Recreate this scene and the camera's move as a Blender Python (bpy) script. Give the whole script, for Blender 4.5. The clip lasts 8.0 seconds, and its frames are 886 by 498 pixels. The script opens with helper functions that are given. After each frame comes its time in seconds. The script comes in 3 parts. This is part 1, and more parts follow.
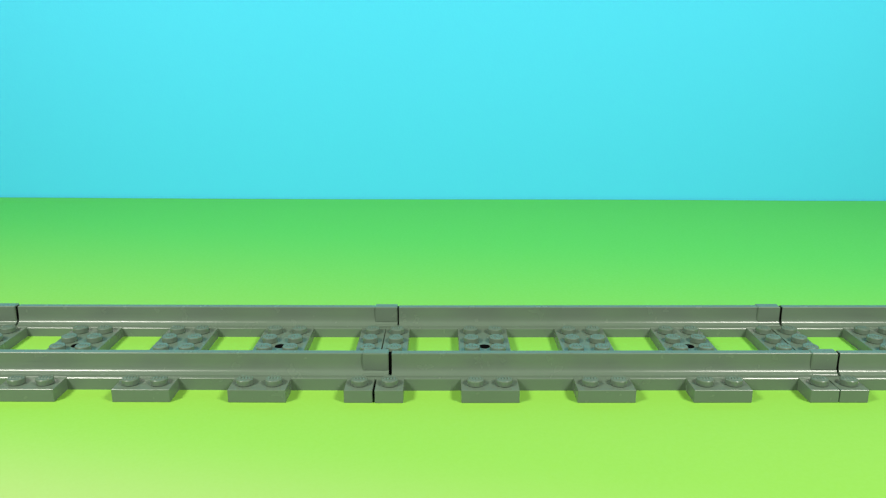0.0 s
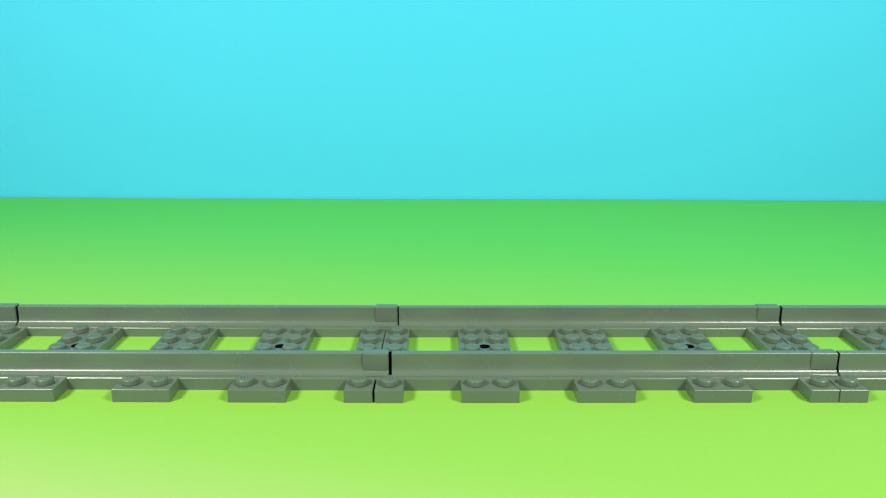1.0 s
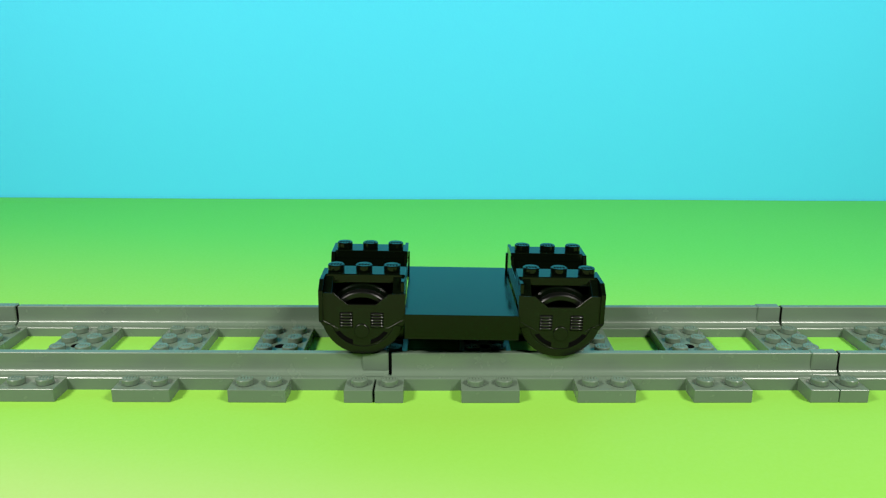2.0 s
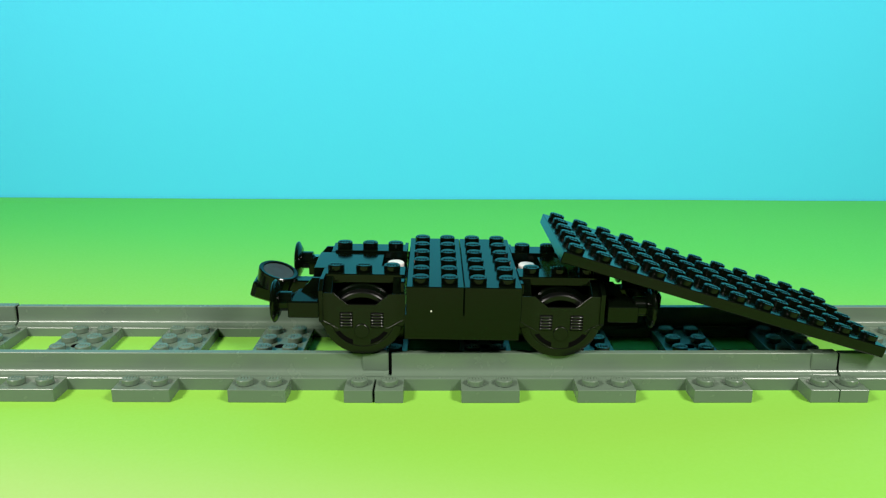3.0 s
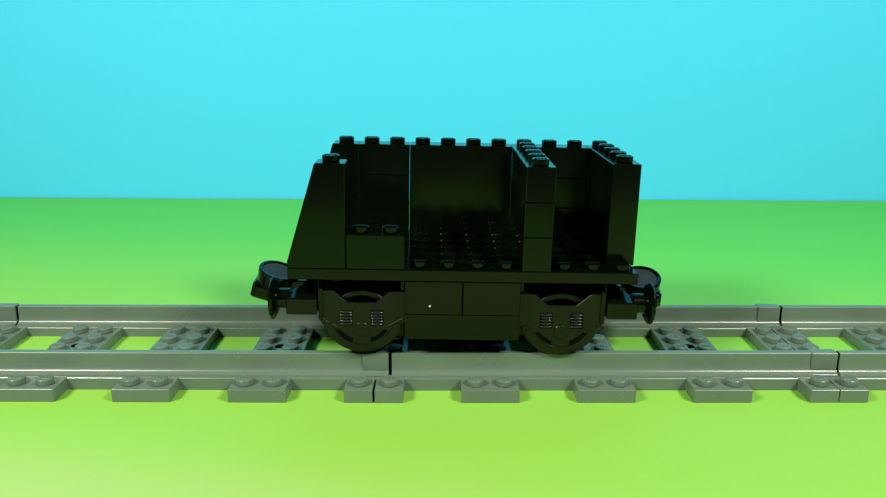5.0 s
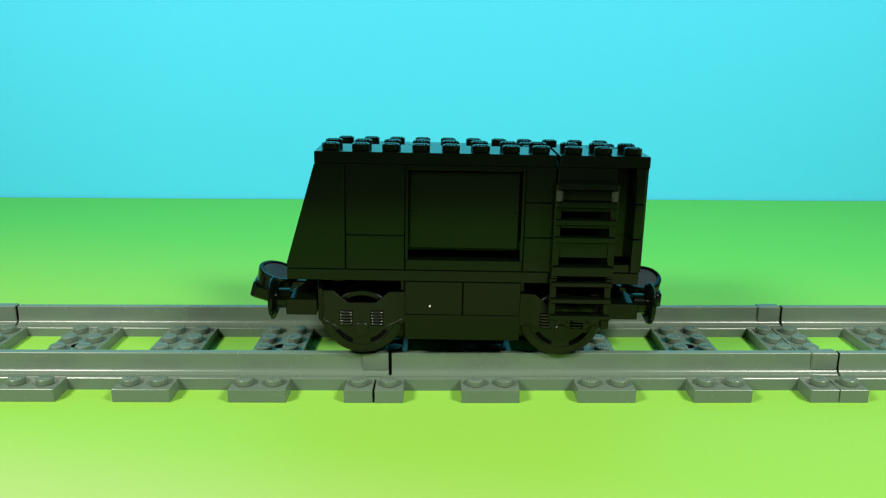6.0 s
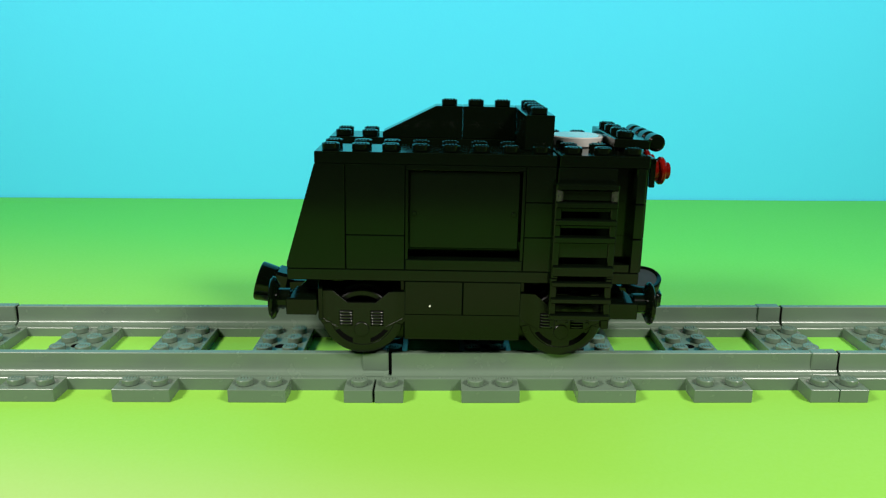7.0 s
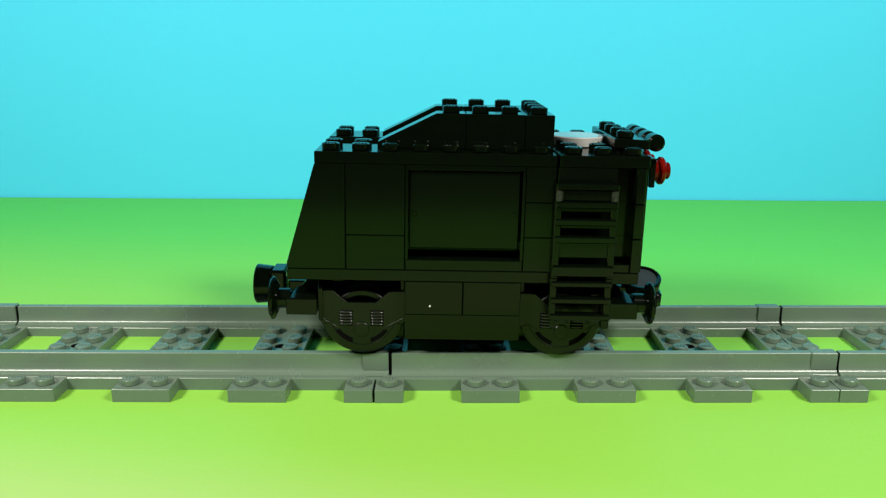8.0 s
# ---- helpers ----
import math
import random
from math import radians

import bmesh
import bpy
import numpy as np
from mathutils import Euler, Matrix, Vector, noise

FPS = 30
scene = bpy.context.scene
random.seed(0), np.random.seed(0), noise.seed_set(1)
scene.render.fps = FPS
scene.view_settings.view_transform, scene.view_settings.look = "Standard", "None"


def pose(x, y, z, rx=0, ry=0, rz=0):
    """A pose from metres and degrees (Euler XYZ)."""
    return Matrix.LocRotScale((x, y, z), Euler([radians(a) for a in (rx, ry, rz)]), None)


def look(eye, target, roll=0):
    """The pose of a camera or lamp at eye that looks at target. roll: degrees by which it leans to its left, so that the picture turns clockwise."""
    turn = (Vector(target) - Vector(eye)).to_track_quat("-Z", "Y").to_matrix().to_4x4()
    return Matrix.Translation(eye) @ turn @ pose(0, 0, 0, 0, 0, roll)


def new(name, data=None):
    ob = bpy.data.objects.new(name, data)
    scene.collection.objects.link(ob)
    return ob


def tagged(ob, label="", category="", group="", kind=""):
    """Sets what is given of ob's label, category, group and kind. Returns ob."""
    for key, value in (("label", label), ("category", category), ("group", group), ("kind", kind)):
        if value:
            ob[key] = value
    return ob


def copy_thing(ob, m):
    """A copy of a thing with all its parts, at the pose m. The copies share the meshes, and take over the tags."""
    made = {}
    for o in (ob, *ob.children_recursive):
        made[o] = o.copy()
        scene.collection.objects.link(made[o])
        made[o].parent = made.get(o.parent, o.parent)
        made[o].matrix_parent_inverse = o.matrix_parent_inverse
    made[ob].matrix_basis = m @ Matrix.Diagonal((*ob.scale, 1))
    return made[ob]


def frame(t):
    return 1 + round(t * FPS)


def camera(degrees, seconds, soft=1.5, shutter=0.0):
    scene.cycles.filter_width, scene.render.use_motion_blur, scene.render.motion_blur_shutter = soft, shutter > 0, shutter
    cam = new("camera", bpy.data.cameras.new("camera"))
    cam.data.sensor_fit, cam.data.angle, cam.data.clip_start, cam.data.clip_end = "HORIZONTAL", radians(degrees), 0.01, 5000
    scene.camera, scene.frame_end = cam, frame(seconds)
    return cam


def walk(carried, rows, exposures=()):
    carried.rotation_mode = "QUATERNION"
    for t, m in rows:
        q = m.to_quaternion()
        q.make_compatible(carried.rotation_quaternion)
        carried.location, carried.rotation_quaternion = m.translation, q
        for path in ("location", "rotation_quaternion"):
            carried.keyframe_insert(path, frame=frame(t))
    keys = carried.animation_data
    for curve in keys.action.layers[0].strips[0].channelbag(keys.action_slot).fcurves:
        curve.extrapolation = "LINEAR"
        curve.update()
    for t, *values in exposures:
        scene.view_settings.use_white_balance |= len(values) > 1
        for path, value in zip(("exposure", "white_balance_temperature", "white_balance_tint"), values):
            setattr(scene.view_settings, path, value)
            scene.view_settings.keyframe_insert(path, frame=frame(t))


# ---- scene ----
# Table-top toy railway, true size: brick pitch 8 mm, brick height 9.6 mm, plate 3.2 mm.
cam = camera(58.3, 8.0, soft=1.25)
CAM = pose(0.01926, -0.2320, 0.09677, 90 - 14.94, 0, 0.06)
walk(cam, [(0.0, CAM), (8.0, CAM)])

# ---- world and lamps ----
world = bpy.data.worlds.new("world")
world.use_nodes = True
world.node_tree.nodes["Background"].inputs[0].default_value = (0.9, 0.95, 1.0, 1)
world.node_tree.nodes["Background"].inputs[1].default_value = 0.25
scene.world = world
scene.view_settings.exposure = 0.0


def studio_lamp(name, eye, target, size, watts, colour):
    data = bpy.data.lights.new(name, "AREA")
    data.shape, data.size, data.energy, data.color = "DISK", size, watts, colour
    ob = new(name, data)
    ob.matrix_world = look(eye, target)
    return ob


studio_lamp("studio_lamp", (-0.30, -0.26, 0.365), (0.0, 0.18, 0.08), 0.13, 3.15, (1.0, 0.95, 0.88))
studio_lamp("studio_lamp", (0.33, -0.28, 0.40), (0.03, 0.18, 0.08), 0.13, 3.45, (1.0, 0.95, 0.88))

# ---- materials ----


def material(name, colour, rough=0.4, vary=0.1, scale=40.0, bump=0.0, bump_scale=400.0, second=None, spec=0.5, coat=0.0,
             transmission=0.0, ior=1.5, metal=0.0):
    """Principled surface with two scales of colour variation and a fine relief."""
    m = bpy.data.materials.new(name)
    m.use_nodes = True
    nt = m.node_tree
    bsdf = nt.nodes["Principled BSDF"]
    coord = nt.nodes.new("ShaderNodeTexCoord")
    info = nt.nodes.new("ShaderNodeObjectInfo")
    shift = nt.nodes.new("ShaderNodeVectorMath")
    shift.operation = "ADD"
    nt.links.new(coord.outputs["Object"], shift.inputs[0])
    nt.links.new(info.outputs["Random"], shift.inputs[1])
    big = nt.nodes.new("ShaderNodeTexNoise")
    big.inputs["Scale"].default_value, big.inputs["Detail"].default_value = scale, 4
    fine = nt.nodes.new("ShaderNodeTexNoise")
    fine.inputs["Scale"].default_value, fine.inputs["Detail"].default_value = bump_scale, 3
    nt.links.new(shift.outputs[0], big.inputs["Vector"])
    nt.links.new(shift.outputs[0], fine.inputs["Vector"])
    mix = nt.nodes.new("ShaderNodeMix")
    mix.data_type = "RGBA"
    other = second or tuple(c * (1 - 2 * vary) for c in colour)
    mix.inputs["A"].default_value = (*colour, 1)
    mix.inputs["B"].default_value = (*other, 1)
    nt.links.new(big.outputs["Fac"], mix.inputs["Factor"])
    nt.links.new(mix.outputs["Result"], bsdf.inputs["Base Color"])
    ramp = nt.nodes.new("ShaderNodeMapRange")
    ramp.inputs["To Min"].default_value, ramp.inputs["To Max"].default_value = rough * 0.8, rough * 1.25
    nt.links.new(fine.outputs["Fac"], ramp.inputs["Value"])
    nt.links.new(ramp.outputs["Result"], bsdf.inputs["Roughness"])
    if bump:
        b = nt.nodes.new("ShaderNodeBump")
        b.inputs["Strength"].default_value, b.inputs["Distance"].default_value = bump, 0.0003
        nt.links.new(fine.outputs["Fac"], b.inputs["Height"])
        nt.links.new(b.outputs["Normal"], bsdf.inputs["Normal"])
    bsdf.inputs["Specular IOR Level"].default_value = spec
    bsdf.inputs["Coat Weight"].default_value = coat
    bsdf.inputs["Transmission Weight"].default_value = transmission
    bsdf.inputs["IOR"].default_value = ior
    bsdf.inputs["Metallic"].default_value = metal
    return m


BLACK = material("black_plastic", (0.0016, 0.0034, 0.0014), 0.14, 0.15, 60, 0.012, 250, ior=1.325)
GREY = material("grey_plastic", (0.124, 0.180, 0.128), 0.25, 0.10, 45, 0.012, 250, ior=1.43)
STEEL = material("steel", (0.5, 0.5, 0.5), 0.3, 0.1, 60, 0.0, 300, metal=1.0)
DARKGREY = material("wheel_rim", (0.004, 0.0045, 0.004), 0.3, 0.1, 60, 0.0, 300, ior=1.35)
MAGNET = material("dull_magnet", (0.035, 0.037, 0.034), 0.5, 0.2, 200, 0.05, 400, ior=1.4)
SATIN = material("satin_black_plastic", (0.0042, 0.0056, 0.0036), 0.24, 0.2, 120, 0.03, 400, ior=1.35)
TILE = material("light_grey_tile", (0.38, 0.38, 0.355), 0.07, 0.05, 60)
WHITE = material("white_plastic", (0.75, 0.74, 0.70), 0.3, 0.05, 60)
GLOSS = material("glossy_black_plastic", (0.012, 0.013, 0.011), 0.16, 0.1, 60, 0.0, 300)
SCUFFED = material("scuffed_plastic", (0.03, 0.03, 0.028), 0.22, 0.4, 900, 0.9, 1500)
RED = material("red_clear_plastic", (0.14, 0.004, 0.002), 0.09, 0.1, 60, transmission=0.1, ior=1.25)
# Black without gloss, for solid pieces that paint shade in gaps and hollows.
SHADE_PAINT = material("recess_shade", (0.004, 0.004, 0.004), 0.8, 0.1, 60, spec=0.0)
BLUE_CARD = material("blue_card", (0.068, 0.59, 0.88), 0.75, 0.0, 3.0, 0.15, 900, second=(0.074, 0.605, 0.89), spec=0.2)


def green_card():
    """Card with slanting tints: mid green far off, lime under the track, and before it a pale lime band painting in
    washed-out light.
    """
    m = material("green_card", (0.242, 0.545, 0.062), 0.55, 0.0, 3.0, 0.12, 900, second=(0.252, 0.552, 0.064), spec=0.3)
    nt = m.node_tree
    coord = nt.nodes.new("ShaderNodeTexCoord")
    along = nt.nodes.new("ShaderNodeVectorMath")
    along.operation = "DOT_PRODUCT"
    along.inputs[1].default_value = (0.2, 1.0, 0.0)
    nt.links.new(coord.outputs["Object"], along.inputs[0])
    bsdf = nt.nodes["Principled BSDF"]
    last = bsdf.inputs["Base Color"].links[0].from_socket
    # Pale band paints bright washed-out light; last tint greens what the black plastic reflects.
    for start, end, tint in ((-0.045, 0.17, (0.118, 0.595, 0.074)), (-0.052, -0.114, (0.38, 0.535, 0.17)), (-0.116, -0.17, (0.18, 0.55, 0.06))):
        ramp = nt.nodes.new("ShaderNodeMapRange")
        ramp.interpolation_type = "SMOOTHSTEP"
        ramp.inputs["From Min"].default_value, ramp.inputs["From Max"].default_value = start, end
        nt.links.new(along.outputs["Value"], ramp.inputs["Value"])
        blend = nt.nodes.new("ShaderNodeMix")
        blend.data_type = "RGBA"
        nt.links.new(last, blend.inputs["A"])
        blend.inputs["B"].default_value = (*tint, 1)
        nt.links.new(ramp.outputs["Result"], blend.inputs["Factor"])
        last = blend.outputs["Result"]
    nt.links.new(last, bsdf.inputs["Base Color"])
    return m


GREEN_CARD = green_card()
TABLE = material("unseen_dark_table", (0.08, 0.068, 0.055), 0.45, 0.2, 8.0, 0.1, 60)
PAINT = material("wall_paint", (0.40, 0.39, 0.37), 0.8, 0.05, 2.0, 0.1, 60)

# ---- mesh helpers: all sizes in millimetres ----
MM = 0.001


def box(bm, x0, x1, y0, y1, z0, z1, bevel=0.18):
    r = bmesh.ops.create_cube(bm, size=1)
    for v in r["verts"]:
        v.co = Vector((x0 + (v.co.x + 0.5) * (x1 - x0), y0 + (v.co.y + 0.5) * (y1 - y0), z0 + (v.co.z + 0.5) * (z1 - z0)))
    if bevel:
        edges = {e for v in r["verts"] for e in v.link_edges}
        bmesh.ops.bevel(bm, geom=list(edges), offset=bevel, segments=1, affect="EDGES")


def tube(bm, centre, radius, length, axis="Z", n=20, bevel=0.2, radius2=None):
    turn = {"Z": Matrix.Identity(4), "X": Matrix.Rotation(radians(90), 4, "Y"), "Y": Matrix.Rotation(radians(-90), 4, "X")}[axis]
    r = bmesh.ops.create_cone(bm, cap_ends=True, segments=n, radius1=radius, radius2=radius if radius2 is None else radius2, depth=length,
                              matrix=Matrix.Translation(centre) @ turn)
    if bevel:
        caps = {f for v in r["verts"] for f in v.link_faces if len(f.verts) == n}
        bmesh.ops.bevel(bm, geom=list({e for f in caps for e in f.edges}), offset=bevel, segments=1, affect="EDGES")


def prism(bm, outline, y0, y1, bevel=0.18):
    """An outline in x and z, drawn out from y0 to y1."""
    a = [bm.verts.new((x, y0, z)) for x, z in outline]
    b = [bm.verts.new((x, y1, z)) for x, z in outline]
    faces = [bm.faces.new(a), bm.faces.new(b[::-1])]
    n = len(outline)
    for i in range(n):
        faces.append(bm.faces.new((a[i], b[i], b[(i + 1) % n], a[(i + 1) % n])))
    bmesh.ops.recalc_face_normals(bm, faces=faces)
    if bevel:
        bmesh.ops.bevel(bm, geom=list({e for f in faces for e in f.edges}), offset=bevel, segments=1, affect="EDGES")


def finish(name, bm, mat, smooth=False):
    bmesh.ops.transform(bm, matrix=Matrix.Scale(MM, 4), verts=bm.verts)
    me = bpy.data.meshes.new(name)
    if smooth:
        for f in bm.faces:
            f.smooth = True
    bm.to_mesh(me)
    bm.free()
    if smooth:
        me.set_sharp_from_angle(angle=radians(33))
    me.materials.append(mat)
    return me


def part(name, bm, mat, parent, label="", smooth=False):
    ob = new(name, finish(name, bm, mat, smooth))
    ob.parent = parent
    if label:
        tagged(ob, label)
    return ob


def thing(name, label, category, group=""):
    return tagged(new(name), label, category, group)


def make_stud(mat):
    bm = bmesh.new()
    tube(bm, (0, 0, 0.9), 2.38, 1.8, "Z", 24, 0.22)
    for k in range(4):
        m = Matrix.Translation((-1.29 + 0.86 * k, 0, 1.78)) @ Matrix.Diagonal((0.42, 1.05, 0.28, 1))
        bmesh.ops.create_uvsphere(bm, u_segments=8, v_segments=6, radius=1, matrix=m)
    return finish("stud", bm, mat, True)


STUD_BLACK, STUD_GREY = make_stud(BLACK), make_stud(GREY)


def stud(parent, x, y, z, mesh=None):
    ob = new("stud", mesh or STUD_BLACK)
    ob.parent = parent
    ob.location = (x * MM, y * MM, z * MM)


def brick(name, w, d, h, label, category="brick", group="", studs=True, mat=None, slack=0.06):
    """A brick w by d studs; its origin is the middle of its underside."""
    t = thing(name, label, category, group)
    bm = bmesh.new()
    box(bm, -w * 4 + slack, w * 4 - slack, -d * 4 + 0.06, d * 4 - 0.06, 0, h, 0.2)
    part("body", bm, mat or BLACK, t)
    if studs:
        for i in range(w):
            for j in range(d):
                stud(t, -w * 4 + 4 + 8 * i, -d * 4 + 4 + 8 * j, h)
    return t


def slope(name, bottom, top, h, label, studs):
    """A sloped brick, one stud deep, outline leaning to the right; its origin is the middle of its underside."""
    t = thing(name, label, "slope brick")
    bm = bmesh.new()
    half = bottom / 2
    prism(bm, [(-half + 0.06, 0), (half - 0.06, 0), (half - 0.06, h), (half - top, h), (-half + 0.06, 1.6)], -3.94, 3.94, 0.2)
    part("body", bm, BLACK, t)
    for i in range(studs):
        stud(t, half - 4 - 8 * i, 0, h)
    return t


# ---- setting: table sheet, backdrop, room ----
def sheet_ground():
    bm = bmesh.new()
    xs, ys = 60, 100
    grid = []
    for j in range(ys + 1):
        row = []
        for i in range(xs + 1):
            x = -600 + 1200 * i / xs
            # Near edge stops short, out of view, to darken the train's reflections.
            y = -270 + 513 * j / ys - (x * 0.0136 if j == ys else 0) + (6 if j == ys else 0)
            rise = min(1, max(0, (y + 26) / 40))
            z = -0.6 + 0.6 * rise * rise * (3 - 2 * rise)
            if j == ys:
                z = 0.2 + 0.7 * noise.noise((x * 0.006, 3.1, 0))
            row.append(bm.verts.new((x, y, z)))
        grid.append(row)
    for j in range(ys):
        for i in range(xs):
            bm.faces.new((grid[j][i], grid[j][i + 1], grid[j + 1][i + 1], grid[j + 1][i]))
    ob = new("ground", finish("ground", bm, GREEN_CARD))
    return tagged(ob, "bright green card sheet laid flat on the table", "ground", kind="structure")


def sheet_backdrop():
    bm = bmesh.new()
    box(bm, -600, 600, 0, 3, -5, 420, 0.2)
    ob = new("backdrop", finish("backdrop", bm, BLUE_CARD))
    ob.matrix_world = pose(0, 0.2500, 0, 0, 0, -0.78)
    return tagged(ob, "plain sky-blue card backdrop standing behind the green sheet", "backdrop", kind="structure")


# Unseen enclosure, added for reflections and bounced light.
def room():
    def slab(name, label, *b, mat=PAINT):
        bm = bmesh.new()
        box(bm, *b, 0)
        tagged(new(name, finish(name, bm, mat)), label, name.split("_")[0], kind="structure")
    # Table is assumed, dark so that the black plastic reflects little light.
    slab("floor", "unseen dark brown surface under the green sheet, added to darken reflections", -1500, 1500, -1500, 1500, -30, -6, mat=TABLE)
    slab("wall_north", "plain painted room wall behind the backdrop", -1500, 1500, 1500, 1560, -30, 1700)
    slab("wall_south", "plain painted room wall behind the camera", -1500, 1500, -1560, -1500, -30, 1700)
    slab("wall_west", "plain painted side wall of the room", -1560, -1500, -1500, 1500, -30, 1700)
    slab("wall_east", "plain painted side wall of the room", 1500, 1560, -1500, 1500, -30, 1700)
    slab("ceiling", "plain painted ceiling", -1500, 1500, -1500, 1500, 1700, 1740)


sheet_ground()
sheet_backdrop()
room()


# ---- toy track ----
def rail_profile():
    right = [(4.0, -0.6), (4.0, 2.9), (3.85, 3.08), (3.25, 3.15), (3.1, 3.65), (2.5, 3.85), (2.0, 4.15), (1.62, 4.6), (1.4, 5.2), (1.27, 6.0), (1.2, 6.8), (1.2, 9.4), (1.0, 9.6)]
    return right + [(-y, z) for y, z in right[::-1]]


def add_rail(bm, y, x0, x1):
    pts = rail_profile()
    a = [bm.verts.new((x0, y + p, z)) for p, z in pts]
    b = [bm.verts.new((x1, y + p, z)) for p, z in pts]
    faces = [bm.faces.new(a), bm.faces.new(b)]
    for i in range(len(pts)):
        j = (i + 1) % len(pts)
        faces.append(bm.faces.new((a[i], b[i], b[j], a[j])))
    bmesh.ops.recalc_face_normals(bm, faces=faces)


def track_section():
    """A straight section 16 studs long; its origin is its left end on the ground."""
    t = thing("track_section", "straight dark grey plastic toy train track on a green sheet", "toy track", "train track sections")
    for side in (-1, 1):
        bm = bmesh.new()
        add_rail(bm, side * 20, 4.35, 131.65)
        r = part("rail", bm, GREY, t, "", True)
        # Dark filler painting the shade of the gap between rail ends.
        bm = bmesh.new()
        box(bm, 131.5, 132.5, side * 20 - 1.0, side * 20 + 1.0, 3.4, 9.3, 0)
        box(bm, 131.5, 132.5, side * 20 - 3.6, side * 20 + 3.6, 0, 3.0, 0)
        part("joint_tongue", bm, SHADE_PAINT, r, "dark filler painting the shade in the rail joint")
        bm = bmesh.new()
        box(bm, 124.2, 131.65, side * 20 - 1.75, side * 20 + 1.75, 4.5, 9.8, 0.25)
        box(bm, 124.2, 131.65, side * 20 - 3.25, side * 20 + 3.25, 3.0, 3.95, 0.25)
        part("rail_joint", bm, GREY, r)
    for x0, x1 in ((0.15, 8), (24, 40), (56, 72), (88, 104), (120, 127.85)):
        bm = bmesh.new()
        box(bm, x0, x1, -32, 32, -0.6, 3.2, 0.12)
        s = part("sleeper", bm, GREY, t)
        n = 1 if x1 - x0 < 10 else 2
        for k in range(n):
            x = (x0 + x1) / 2 if n == 1 else x0 + 4 + 8 * k
            for y in (-28, -12, -4, 4, 12, 28):
                stud(s, x, y, 3.2, STUD_GREY)
        if x0 in (24, 88):
            # No opening is cut: a flat black disc paints its shade.
            bm = bmesh.new()
            tube(bm, ((x0 + x1) / 2, 0, 3.15), 1.7, 0.2, "Z", 16, 0)
            part("hole", bm, SHADE_PAINT, s, "flat dark disc painting the shade of a round opening")
    return t


section = track_section()
section.matrix_world = pose(0, 0.0002, 0, 0, 0, 0.2)
for x, y, turn in ((-0.2561, 0.0025, -0.6), (-0.1280, 0.0012, -0.4), (0.1281, 0.0006, -0.05)):
    copy_thing(section, pose(x, y, 0, 0, 0, turn))

# ---- the train: its frame has its origin at the middle of the chassis plate's top ----
TRAIN = pose(0.0243, -0.0007, 0.03525, 0, 1.15, 0.74)


def at(s, y, z):
    """A place in the train's frame: studs from its left end, millimetres across and up."""
    return TRAIN @ pose((-48 + 8 * s) * MM, y * MM, z * MM)


def arc(cx, cz, r, a0, a1, n):
    return [(cx + r * math.cos(radians(a0 + (a1 - a0) * i / n)), cz + r * math.sin(radians(a0 + (a1 - a0) * i / n))) for i in range(n + 1)]


def lathe(bm, cx, cz, profile, a0, a1, n):
    """A band swept round an axis along y: profile of radius and y, angles in degrees."""
    rings = []
    for i in range(n + 1):
        a = radians(a0 + (a1 - a0) * i / n)
        rings.append([bm.verts.new((cx + r * math.cos(a), y, cz + r * math.sin(a))) for r, y in profile])
    faces = [bm.faces.new((p[k], p[k + 1], q[k + 1], q[k])) for p, q in zip(rings, rings[1:]) for k in range(len(profile) - 1)]
    faces += [bm.faces.new(rings[0]), bm.faces.new(rings[-1][::-1])]
    faces += [bm.faces.new((p[-1], p[0], q[0], q[-1])) for p, q in zip(rings, rings[1:])]
    bmesh.ops.recalc_face_normals(bm, faces=faces)


